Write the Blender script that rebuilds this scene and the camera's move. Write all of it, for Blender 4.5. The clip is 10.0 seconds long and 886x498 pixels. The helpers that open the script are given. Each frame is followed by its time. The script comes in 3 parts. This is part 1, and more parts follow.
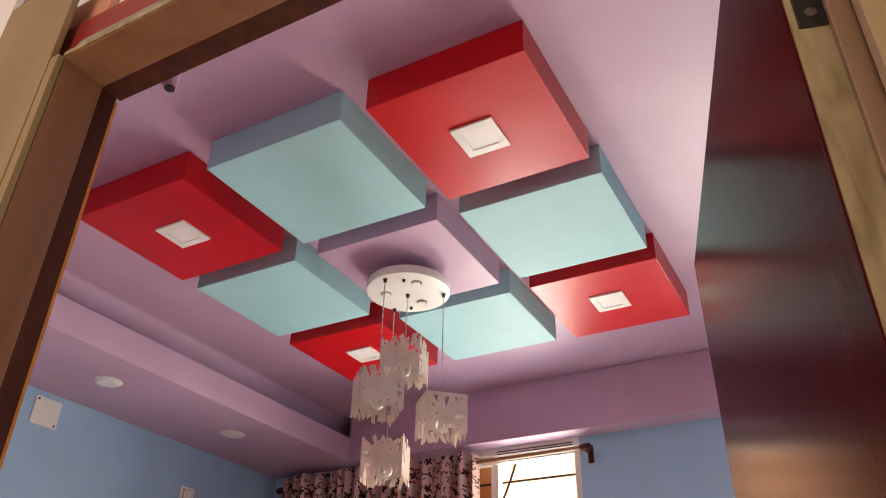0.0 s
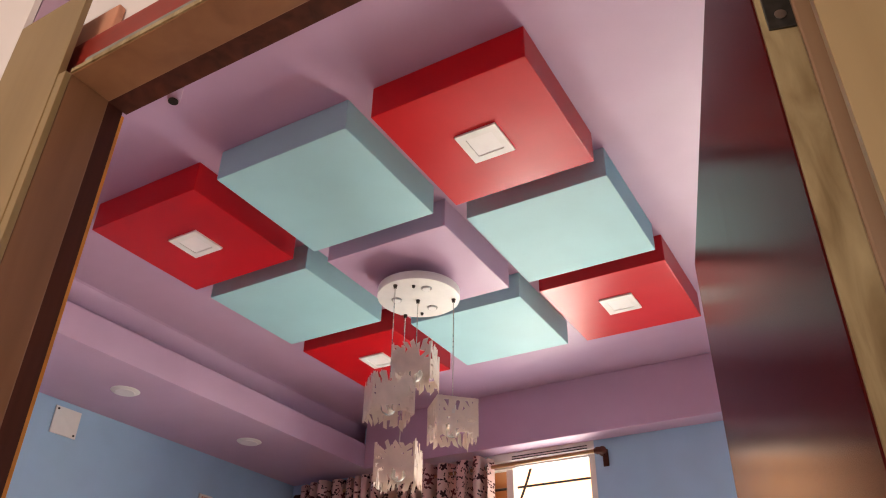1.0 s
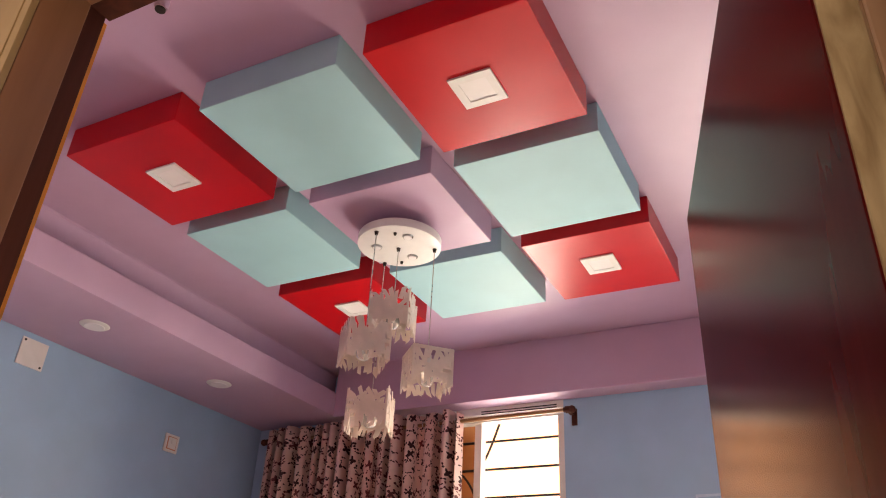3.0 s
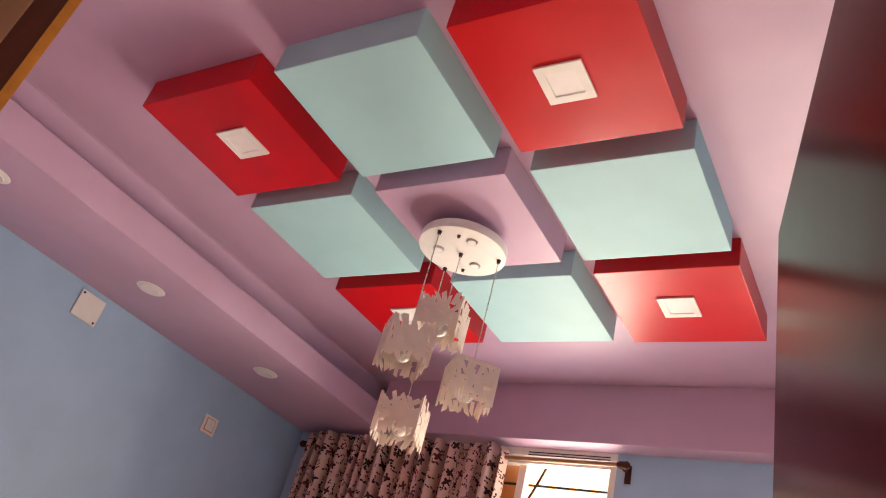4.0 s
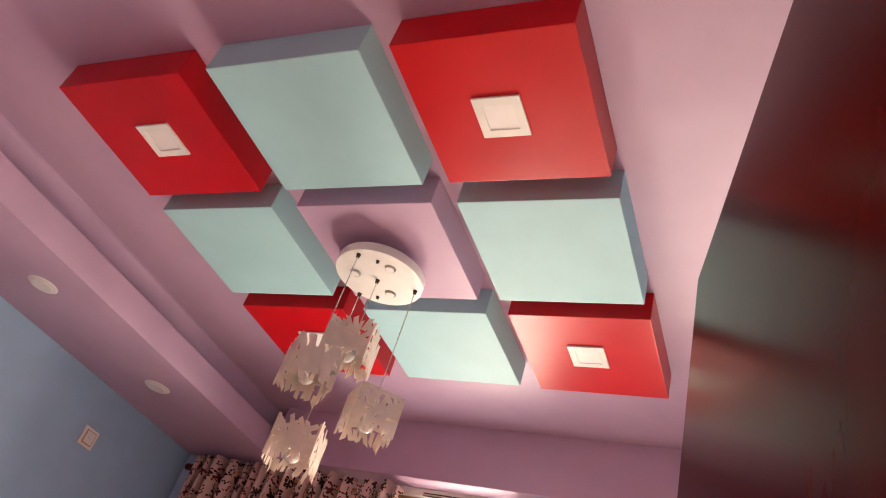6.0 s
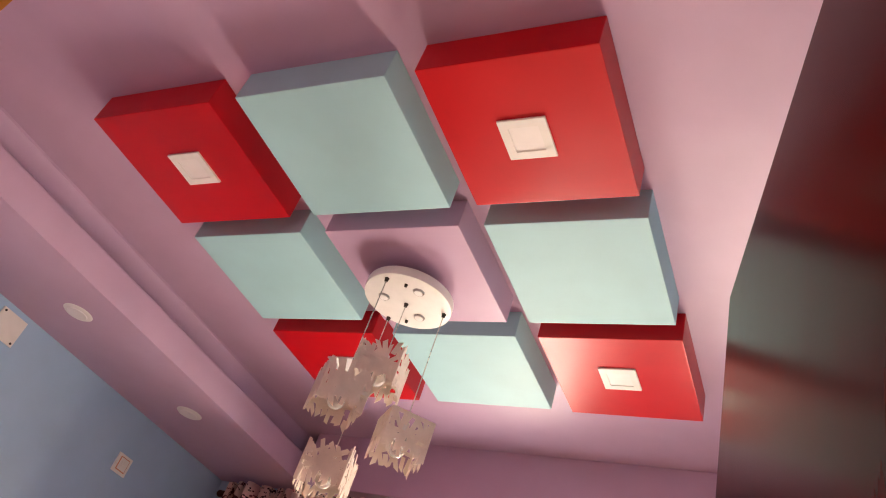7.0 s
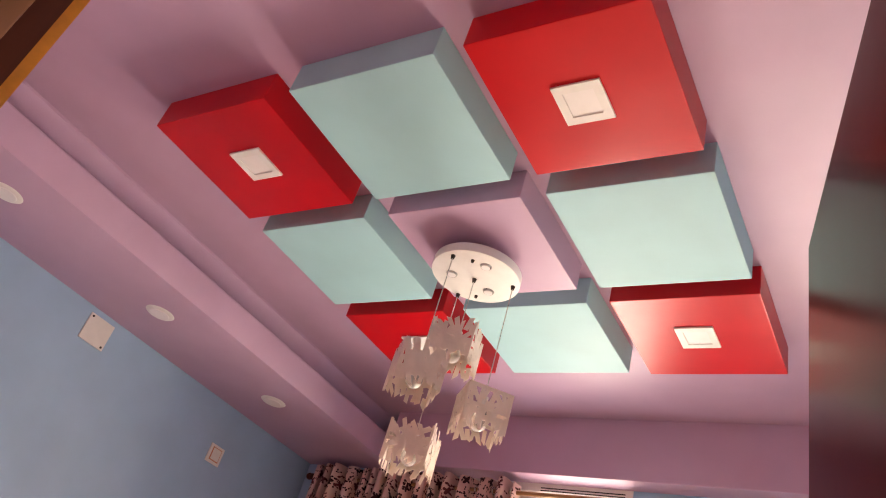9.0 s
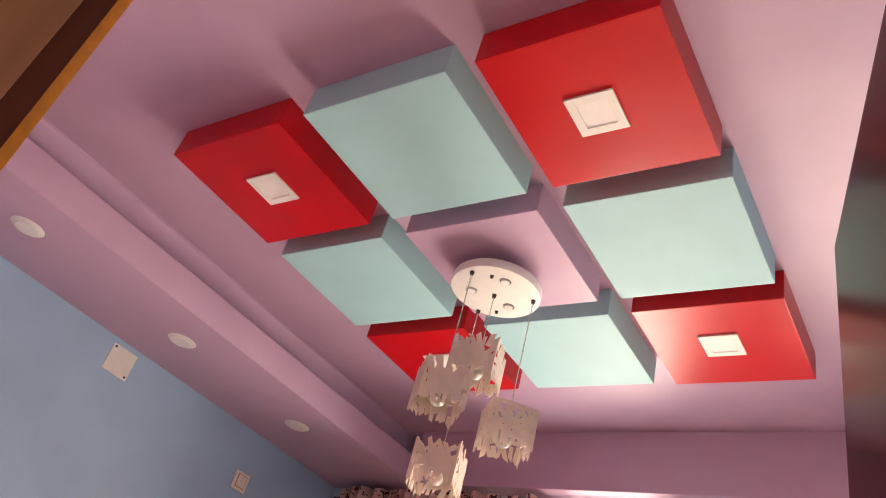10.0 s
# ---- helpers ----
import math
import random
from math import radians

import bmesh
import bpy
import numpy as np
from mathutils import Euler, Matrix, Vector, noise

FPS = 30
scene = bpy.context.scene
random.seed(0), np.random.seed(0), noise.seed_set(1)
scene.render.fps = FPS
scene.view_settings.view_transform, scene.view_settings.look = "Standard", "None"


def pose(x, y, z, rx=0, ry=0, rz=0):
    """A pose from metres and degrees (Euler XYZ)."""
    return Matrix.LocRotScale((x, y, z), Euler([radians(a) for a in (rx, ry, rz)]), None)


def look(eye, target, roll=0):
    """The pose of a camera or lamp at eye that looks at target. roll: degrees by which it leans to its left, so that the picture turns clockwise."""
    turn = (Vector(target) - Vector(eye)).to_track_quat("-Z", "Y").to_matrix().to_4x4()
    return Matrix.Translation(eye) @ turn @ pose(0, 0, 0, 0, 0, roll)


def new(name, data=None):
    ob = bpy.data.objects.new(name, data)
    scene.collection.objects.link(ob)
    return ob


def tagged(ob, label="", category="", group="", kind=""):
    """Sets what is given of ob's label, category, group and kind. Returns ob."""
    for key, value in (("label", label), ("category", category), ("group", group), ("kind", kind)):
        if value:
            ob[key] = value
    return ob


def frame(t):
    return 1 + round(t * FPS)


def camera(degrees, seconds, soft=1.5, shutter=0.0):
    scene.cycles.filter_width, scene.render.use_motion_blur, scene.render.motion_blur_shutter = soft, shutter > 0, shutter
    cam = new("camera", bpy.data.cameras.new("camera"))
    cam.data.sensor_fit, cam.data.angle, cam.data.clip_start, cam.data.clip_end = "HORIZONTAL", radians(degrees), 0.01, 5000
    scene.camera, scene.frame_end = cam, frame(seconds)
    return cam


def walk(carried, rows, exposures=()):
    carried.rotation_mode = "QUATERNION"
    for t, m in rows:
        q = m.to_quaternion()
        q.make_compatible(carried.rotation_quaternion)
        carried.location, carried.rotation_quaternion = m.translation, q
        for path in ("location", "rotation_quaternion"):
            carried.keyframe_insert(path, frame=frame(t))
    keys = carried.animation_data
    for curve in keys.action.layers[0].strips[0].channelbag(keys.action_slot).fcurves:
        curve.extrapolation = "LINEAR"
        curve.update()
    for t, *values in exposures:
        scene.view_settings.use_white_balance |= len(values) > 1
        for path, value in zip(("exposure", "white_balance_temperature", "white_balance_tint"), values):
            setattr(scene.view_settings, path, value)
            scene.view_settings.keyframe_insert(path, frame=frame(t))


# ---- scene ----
cam = camera(60.0, 10.0, soft=1.1)
PATH = [
    (0, (1.635, -2.575, 1.086), (0.798, -1.089, 2.131), 1.3),
    (0.5, (1.66, -2.585, 1.087), (0.809, -1.123, 2.153), 1.7),
    (1, (1.677, -2.576, 1.067), (0.806, -1.12, 2.126), 1.1),
    (1.5, (1.651, -2.55, 1.065), (0.727, -1.019, 1.96), 0.6),
    (2, (1.652, -2.55, 1.056), (0.705, -1.016, 1.922), 0.1),
    (2.5, (1.652, -2.564, 1.054), (0.744, -1.07, 2.027), -0.4),
    (2.7, (1.643, -2.569, 1.051), (0.763, -1.058, 2.022), 0.3),
    (3.8, (1.583, -2.282, 1.042), (0.645, -0.833, 2.053), 15.7),
    (4, (1.599, -2.236, 1.053), (0.568, -0.865, 2.081), 16.4),
    (4.5, (1.567, -2.186, 1.042), (0.536, -0.865, 2.135), 16.6),
    (5, (1.558, -2.172, 1.038), (0.696, -0.771, 2.175), 18.0),
    (5.5, (1.56, -2.17, 1.041), (0.73, -0.76, 2.192), 19.0),
    (7, (1.564, -2.164, 1.032), (0.662, -0.84, 2.23), 20.5),
    (7.5, (1.554, -2.168, 1.034), (0.587, -0.88, 2.219), 21.2),
    (8, (1.554, -2.16, 1.026), (0.537, -0.855, 2.149), 21.2),
    (8.5, (1.559, -2.167, 1.032), (0.515, -0.872, 2.142), 19.6),
    (9, (1.56, -2.173, 1.034), (0.512, -0.873, 2.134), 18.2),
    (9.5, (1.558, -2.166, 1.026), (0.498, -0.89, 2.142), 17.7),
    (10, (1.548, -2.172, 1.025), (0.471, -0.921, 2.155), 17.0),
]
walk(cam, [(t, look(eye, target, roll)) for t, eye, target, roll in PATH],
     exposures=[(0.0, 0.41, 7100, 10), (1.2, 0.41, 7100, 10), (1.6, 0.22, 7200, 13), (2.0, 0.16, 7900, 15), (2.5, 0.38, 7700, 15), (2.7, 0.40, 7700, 15), (4.0, 0.57, 8000, 17), (5.5, 0.52, 8200, 19), (7.0, 0.57, 8150, 19), (10.0, 0.61, 8100, 18)])

# ---- world, sun, window light, added hall fill ----
SUN_ELEV, SUN_ROT = radians(42), radians(8)
world = bpy.data.worlds.new("sky")
scene.world = world
world.use_nodes = True
wn = world.node_tree
sky = wn.nodes.new("ShaderNodeTexSky")
sky.sky_type = 'NISHITA'
sky.sun_disc = False
sky.sun_elevation, sky.sun_rotation = SUN_ELEV, SUN_ROT
wn.links.new(sky.outputs[0], wn.nodes["Background"].inputs[0])
wn.nodes["Background"].inputs[1].default_value = 0.15

sun = new("sun", bpy.data.lights.new("sun", 'SUN'))
sun.data.energy, sun.data.angle, sun.data.color = 5.0, radians(0.53), (1.0, 0.90, 0.76)
sun.matrix_world = look((0.6, 6.0, 5.1), (0.0, 1.0, 0.6))


def area_lamp(name, at, target, w, h, watts, color):
    lamp = new(name, bpy.data.lights.new(name, 'AREA'))
    lamp.data.shape, lamp.data.size, lamp.data.size_y = 'RECTANGLE', w, h
    lamp.data.energy, lamp.data.color = watts, color
    lamp.matrix_world = look(at, target)
    return lamp


area_lamp("daylight_window", (-0.235, 2.30, 1.22), (-0.22, 0.0, 2.60), 0.60, 0.84, 21.0, (0.88, 0.95, 1.0))
area_lamp("daylight_balcony", (1.35, 2.34, 1.0), (-2.0, 0.2, 1.3), 0.80, 1.75, 27.0, (0.96, 0.96, 0.94))
# added fill for the hall, shining from a made-up opening behind the camera
area_lamp("hall_fill", (1.0, -5.25, 1.6), (0.4, -2.0, 2.2), 1.5, 1.3, 40.0, (1.0, 0.93, 0.84))


# ---- materials ----
def material(name, base, rough=0.6, metal=0.0, spread=0.06, scale=6.0, bump=0.08, bump_scale=180.0, spec=0.5, coat=0.0, wave=0.0):
    m = bpy.data.materials.new(name)
    m.use_nodes = True
    nt = m.node_tree
    b = nt.nodes["Principled BSDF"]
    co = nt.nodes.new("ShaderNodeTexCoord")
    n1 = nt.nodes.new("ShaderNodeTexNoise")
    n1.inputs["Scale"].default_value, n1.inputs["Detail"].default_value = scale, 5
    nt.links.new(co.outputs["Object"], n1.inputs["Vector"])
    ramp = nt.nodes.new("ShaderNodeValToRGB")
    lo = [max(0.0, c * (1 - spread)) for c in base]
    hi = [min(1.0, c * (1 + spread)) for c in base]
    ramp.color_ramp.elements[0].position, ramp.color_ramp.elements[0].color = 0.3, (*lo, 1)
    ramp.color_ramp.elements[1].position, ramp.color_ramp.elements[1].color = 0.7, (*hi, 1)
    nt.links.new(n1.outputs["Fac"], ramp.inputs["Fac"])
    nt.links.new(ramp.outputs[0], b.inputs["Base Color"])
    b.inputs["Roughness"].default_value, b.inputs["Metallic"].default_value = rough, metal
    b.inputs["Specular IOR Level"].default_value, b.inputs["Coat Weight"].default_value = spec, coat
    n2 = nt.nodes.new("ShaderNodeTexNoise")
    n2.inputs["Scale"].default_value, n2.inputs["Detail"].default_value = bump_scale, 3
    nt.links.new(co.outputs["Object"], n2.inputs["Vector"])
    rr = nt.nodes.new("ShaderNodeMapRange")
    rr.inputs["To Min"].default_value, rr.inputs["To Max"].default_value = rough * 0.85, min(1.0, rough * 1.15)
    nt.links.new(n1.outputs["Fac"], rr.inputs["Value"])
    nt.links.new(rr.outputs[0], b.inputs["Roughness"])
    if bump:
        bp = nt.nodes.new("ShaderNodeBump")
        bp.inputs["Strength"].default_value, bp.inputs["Distance"].default_value = bump, 0.002
        nt.links.new(n2.outputs["Fac"], bp.inputs["Height"])
        nt.links.new(bp.outputs[0], b.inputs["Normal"])
        if wave:
            n3 = nt.nodes.new("ShaderNodeTexNoise")
            n3.inputs["Scale"].default_value, n3.inputs["Detail"].default_value = 2.6, 2
            nt.links.new(co.outputs["Object"], n3.inputs["Vector"])
            slow = nt.nodes.new("ShaderNodeBump")
            slow.inputs["Strength"].default_value, slow.inputs["Distance"].default_value = wave, 0.02
            nt.links.new(n3.outputs["Fac"], slow.inputs["Height"])
            nt.links.new(slow.outputs[0], bp.inputs["Normal"])
    return m


def wood(name, dark, light, rough=0.4, stretch=(30, 30, 1.6), coat=0.0, bump=0.1):
    m = material(name, light, rough, coat=coat, bump=0)
    nt = m.node_tree
    b = nt.nodes["Principled BSDF"]
    co = nt.nodes.new("ShaderNodeTexCoord")
    mp = nt.nodes.new("ShaderNodeMapping")
    mp.inputs["Scale"].default_value = stretch
    n = nt.nodes.new("ShaderNodeTexNoise")
    n.name = "grain"
    n.inputs["Scale"].default_value, n.inputs["Detail"].default_value, n.inputs["Distortion"].default_value = 1.0, 8, 0.6
    ramp = nt.nodes.new("ShaderNodeValToRGB")
    ramp.color_ramp.elements[0].position, ramp.color_ramp.elements[0].color = 0.3, (*dark, 1)
    ramp.color_ramp.elements[1].position, ramp.color_ramp.elements[1].color = 0.72, (*light, 1)
    nt.links.new(co.outputs["Object"], mp.inputs["Vector"])
    nt.links.new(mp.outputs[0], n.inputs["Vector"])
    nt.links.new(n.outputs["Fac"], ramp.inputs["Fac"])
    nt.links.new(ramp.outputs[0], b.inputs["Base Color"])
    if bump:
        bp = nt.nodes.new("ShaderNodeBump")
        bp.inputs["Strength"].default_value, bp.inputs["Distance"].default_value = bump, 0.002
        nt.links.new(n.outputs["Fac"], bp.inputs["Height"])
        nt.links.new(bp.outputs[0], b.inputs["Normal"])
    return m


LILAC = material("lilac_paint", (0.495, 0.325, 0.45), 0.42, spread=0.05, scale=2.5, bump=0.06, wave=0.6)
BLUE = material("blue_wall_paint", (0.33, 0.505, 0.69), 0.42, spread=0.05, scale=3.0, bump=0.06, wave=0.6)
RED = material("red_enamel", (0.52, 0.004, 0.010), 0.36, spread=0.06, scale=5.0, bump=0.05, spec=0.34, wave=0.25)
AQUA = material("aqua_paint", (0.315, 0.55, 0.59), 0.6, spread=0.04, scale=4.0, bump=0.05, wave=0.3)
HALL = material("hall_paint", (0.80, 0.73, 0.73), 0.6, spread=0.03, scale=2.0, bump=0.06)
ORANGE = material("orange_paint", (0.74, 0.29, 0.035), 0.5, spread=0.15, scale=30.0, bump=0.15)
PEACH = material("peach_paint", (0.62, 0.27, 0.17), 0.55, spread=0.06, scale=12.0, bump=0.08)
WHITE = material("white_plastic", (0.78, 0.75, 0.71), 0.35, spread=0.03, scale=20.0, bump=0.02)
DIFFUSER = material("panel_diffuser", (0.82, 0.78, 0.76), 0.3, spread=0.02, scale=20.0, bump=0.0)
ACRYLIC = material("white_acrylic", (0.85, 0.74, 0.66), 0.35, spread=0.08, scale=25.0, bump=0.03)
METAL = material("nickel_metal", (0.55, 0.53, 0.50), 0.28, 1.0, spread=0.05, scale=40.0, bump=0.02)
DARKMETAL = material("dark_iron", (0.035, 0.025, 0.022), 0.5, 0.4, spread=0.2, scale=40.0, bump=0.1)
SCREW = material("screw_head", (0.05, 0.04, 0.035), 0.4, 0.7, spread=0.1, scale=60.0, bump=0.0)
STEEL = material("worn_steel_hinge", (0.10, 0.095, 0.09), 0.35, 0.9, spread=0.2, scale=60.0, bump=0.1)
FLOOR = material("warm_pale_floor", (0.70, 0.49, 0.36), 0.2, spread=0.08, scale=3.0, bump=0.02)
LEDGE = material("mortar_ledge", (0.24, 0.22, 0.20), 0.85, spread=0.3, scale=14.0, bump=0.4)
BORDER = material("pale_blue_border", (0.52, 0.64, 0.78), 0.5, spread=0.06, scale=20.0, bump=0.05)
STONE = material("concrete_ledge", (0.45, 0.42, 0.38), 0.8, spread=0.2, scale=8.0, bump=0.3)
VENEER = wood("dark_door_laminate", (0.040, 0.003, 0.003), (0.060, 0.005, 0.005), 0.20, (18, 18, 0.5), coat=0.0, bump=0.0)
VENEER.node_tree.nodes["Principled BSDF"].inputs["Specular IOR Level"].default_value = 0.014
VENEER.node_tree.nodes["Principled BSDF"].inputs["Specular Tint"].default_value = (1.0, 0.70, 0.53, 1)
vt = VENEER.node_tree
vr = vt.nodes.new("ShaderNodeMapRange")
vr.inputs["From Min"].default_value, vr.inputs["From Max"].default_value = 0.3, 0.7
vr.inputs["To Min"].default_value, vr.inputs["To Max"].default_value = 0.195, 0.21
vt.links.new(vt.nodes["grain"].outputs["Fac"], vr.inputs["Value"])
vt.links.new(vr.outputs[0], vt.nodes["Principled BSDF"].inputs["Roughness"])
FRAMEWOOD = wood("brown_frame_wood", (0.20, 0.088, 0.042), (0.275, 0.128, 0.064), 0.4, (14, 14, 1.5), bump=0.03)
CASING = wood("tan_casing_wood", (0.25, 0.165, 0.075), (0.31, 0.21, 0.10), 0.4, (14, 14, 1.5), bump=0.03)
STRIPWOOD = wood("light_brown_strip", (0.17, 0.085, 0.045), (0.25, 0.135, 0.07), 0.4, (14, 14, 1.5), bump=0.03)
RAWWOOD = wood("raw_wood_edge", (0.20, 0.125, 0.055), (0.42, 0.31, 0.17), 0.6, (45, 45, 9.0), bump=0.3)
RODWOOD = wood("rod_wood", (0.22, 0.10, 0.04), (0.40, 0.21, 0.09), 0.35, (3, 60, 60))
# real dark wood on brackets and balcony frame; shade on the door frame
DARKWOOD_AND_SHADE = wood("dark_wood_and_shade", (0.05, 0.013, 0.008), (0.10, 0.027, 0.015), 0.55)
DARKWOOD_AND_SHADE.node_tree.nodes["Principled BSDF"].inputs["Specular IOR Level"].default_value = 0.2
REDWOOD = wood("red_stained_wood", (0.20, 0.016, 0.010), (0.32, 0.03, 0.018), 0.4, (2, 14, 14))

AMBER = material("amber_shutter", (0.40, 0.20, 0.10), 0.4, spread=0.1, scale=8.0, bump=0.05)
AMBER.node_tree.nodes["Principled BSDF"].inputs["Transmission Weight"].default_value = 0.0
tr = AMBER.node_tree.nodes.new("ShaderNodeBsdfTranslucent")
tr.inputs[0].default_value = (0.36, 0.19, 0.09, 1)
mixn = AMBER.node_tree.nodes.new("ShaderNodeMixShader")
mixn.inputs[0].default_value = 0.35
AMBER.node_tree.links.new(AMBER.node_tree.nodes["Principled BSDF"].outputs[0], mixn.inputs[1])
AMBER.node_tree.links.new(tr.outputs[0], mixn.inputs[2])
AMBER.node_tree.links.new(mixn.outputs[0], AMBER.node_tree.nodes["Material Output"].inputs[0])

at = ACRYLIC.node_tree.nodes.new("ShaderNodeBsdfTranslucent")
at.inputs[0].default_value = (0.85, 0.74, 0.66, 1)
am = ACRYLIC.node_tree.nodes.new("ShaderNodeMixShader")
am.inputs[0].default_value = 0.3
ACRYLIC.node_tree.links.new(ACRYLIC.node_tree.nodes["Principled BSDF"].outputs[0], am.inputs[1])
ACRYLIC.node_tree.links.new(at.outputs[0], am.inputs[2])
ACRYLIC.node_tree.links.new(am.outputs[0], ACRYLIC.node_tree.nodes["Material Output"].inputs[0])

GLASS = bpy.data.materials.new("bulb_glass")
GLASS.use_nodes = True
gb = GLASS.node_tree.nodes["Principled BSDF"]
gb.inputs["Base Color"].default_value, gb.inputs["Roughness"].default_value = (0.9, 0.88, 0.85, 1), 0.06
gb.inputs["Transmission Weight"].default_value = 0.6


def curtain_material():
    m = bpy.data.materials.new("floral_curtain_cloth")
    m.use_nodes = True
    nt = m.node_tree
    b = nt.nodes["Principled BSDF"]
    uv = nt.nodes.new("ShaderNodeUVMap")
    uv.uv_map = "UVMap"

    def math_node(op, a, c):
        n = nt.nodes.new("ShaderNodeMath")
        n.operation = op
        for k, v in enumerate((a, c)):
            if isinstance(v, (int, float)):
                n.inputs[k].default_value = v
            else:
                nt.links.new(v, n.inputs[k])
        return n.outputs[0]

    bend = nt.nodes.new("ShaderNodeTexNoise")
    bend.inputs["Scale"].default_value, bend.inputs["Detail"].default_value = 26.0, 3
    nt.links.new(uv.outputs[0], bend.inputs["Vector"])
    bent = nt.nodes.new("ShaderNodeVectorMath")
    bent.operation = 'MULTIPLY_ADD'
    bent.inputs[1].default_value = (0.026, 0.026, 0.0)
    nt.links.new(bend.outputs["Color"], bent.inputs[0])
    nt.links.new(uv.outputs[0], bent.inputs[2])

    def motif(scale, lobes, size, body, swing, keep, shift):
        """Lobed prints strewn at random, each turned its own way; keep: the share of the cells that carry one."""
        mp = nt.nodes.new("ShaderNodeMapping")
        mp.inputs["Scale"].default_value, mp.inputs["Location"].default_value = (scale, scale, 1.0), (shift, shift * 0.7, 0)
        nt.links.new(bent.outputs[0], mp.inputs["Vector"])
        vo = nt.nodes.new("ShaderNodeTexVoronoi")
        vo.voronoi_dimensions = '2D'
        vo.inputs["Scale"].default_value = 1.0
        nt.links.new(mp.outputs[0], vo.inputs["Vector"])
        off = nt.nodes.new("ShaderNodeVectorMath")
        off.operation = 'SUBTRACT'
        nt.links.new(mp.outputs[0], off.inputs[0])
        nt.links.new(vo.outputs["Position"], off.inputs[1])
        xyz = nt.nodes.new("ShaderNodeSeparateXYZ")
        nt.links.new(off.outputs[0], xyz.inputs[0])
        rgb = nt.nodes.new("ShaderNodeSeparateColor")
        nt.links.new(vo.outputs["Color"], rgb.inputs[0])
        turn = math_node('MULTIPLY', math_node('ARCTAN2', xyz.outputs["Y"], xyz.outputs["X"]), lobes)
        wave = math_node('COSINE', math_node('ADD', turn, math_node('MULTIPLY', rgb.outputs[0], 6.28 * lobes)), 0.0)
        edge = math_node('MULTIPLY', math_node('ADD', math_node('MULTIPLY', wave, swing), body), size)
        inside = math_node('LESS_THAN', vo.outputs["Distance"], edge)
        return math_node('MULTIPLY', inside, math_node('LESS_THAN', rgb.outputs[1], keep)), rgb.outputs[2]

    flower, tone = motif(8.5, 4, 0.25, 0.70, 0.30, 0.85, 0.0)
    leaf, _ = motif(21.0, 2, 0.40, 0.42, 0.58, 0.62, 3.7)
    sprig, _ = motif(30.0, 2, 0.40, 0.40, 0.60, 0.45, 9.1)
    mask = math_node('MAXIMUM', flower, math_node('MAXIMUM', leaf, sprig))
    tint = nt.nodes.new("ShaderNodeValToRGB")
    tint.color_ramp.elements[0].position, tint.color_ramp.elements[0].color = 0.35, (0.040, 0.011, 0.012, 1)
    tint.color_ramp.elements[1].position, tint.color_ramp.elements[1].color = 0.85, (0.15, 0.032, 0.032, 1)
    nt.links.new(tone, tint.inputs["Fac"])
    weave = nt.nodes.new("ShaderNodeTexNoise")
    weave.inputs["Scale"].default_value, weave.inputs["Detail"].default_value = 9.0, 4
    nt.links.new(uv.outputs[0], weave.inputs["Vector"])
    cloth = nt.nodes.new("ShaderNodeValToRGB")
    cloth.color_ramp.elements[0].position, cloth.color_ramp.elements[0].color = 0.3, (0.70, 0.48, 0.43, 1)
    cloth.color_ramp.elements[1].position, cloth.color_ramp.elements[1].color = 0.7, (0.81, 0.58, 0.52, 1)
    nt.links.new(weave.outputs["Fac"], cloth.inputs["Fac"])
    mixc = nt.nodes.new("ShaderNodeMix")
    mixc.data_type = 'RGBA'
    nt.links.new(mask, mixc.inputs[0])
    nt.links.new(cloth.outputs[0], mixc.inputs[6])
    nt.links.new(tint.outputs[0], mixc.inputs[7])
    nt.links.new(mixc.outputs[2], b.inputs["Base Color"])
    b.inputs["Roughness"].default_value = 0.85
    t = nt.nodes.new("ShaderNodeBsdfTranslucent")
    nt.links.new(mixc.outputs[2], t.inputs[0])
    ms = nt.nodes.new("ShaderNodeMixShader")
    ms.inputs[0].default_value = 0.25
    nt.links.new(b.outputs[0], ms.inputs[1])
    nt.links.new(t.outputs[0], ms.inputs[2])
    nt.links.new(ms.outputs[0], nt.nodes["Material Output"].inputs[0])
    return m


CURTAIN = curtain_material()


# ---- mesh helpers ----
def add_box(bm, x0, x1, y0, y1, z0, z1, m=None):
    r = bmesh.ops.create_cube(bm, size=1.0)
    mm = Matrix.Translation(((x0 + x1) / 2, (y0 + y1) / 2, (z0 + z1) / 2)) @ Matrix.Diagonal((x1 - x0, y1 - y0, z1 - z0, 1))
    bmesh.ops.transform(bm, matrix=(m @ mm) if m else mm, verts=r["verts"])
    return r["verts"]


def add_cyl(bm, r1, r2, depth, m, seg=24, caps=True):
    r = bmesh.ops.create_cone(bm, cap_ends=caps, segments=seg, radius1=r1, radius2=r2, depth=depth)
    bmesh.ops.transform(bm, matrix=m, verts=r["verts"])
    return r["verts"]


def bevel(bm, width, seg=2, angle=0.6):
    edges = [e for e in bm.edges if len(e.link_faces) == 2 and e.calc_face_angle(0) > angle]
    bmesh.ops.bevel(bm, geom=edges, offset=width, segments=seg, affect='EDGES', profile=0.6)


def mesh(name, bm, mat, smooth=False):
    me = bpy.data.meshes.new(name)
    bm.normal_update()
    bm.to_mesh(me)
    bm.free()
    me.materials.append(mat)
    if smooth:
        for p in me.polygons:
            p.use_smooth = True
        me.set_sharp_from_angle(angle=radians(40))
    return new(name, me)


def part(name, bm, mat, parent, label="", smooth=False):
    ob = mesh(name, bm, mat, smooth)
    ob.parent = parent
    return tagged(ob, label) if label else ob


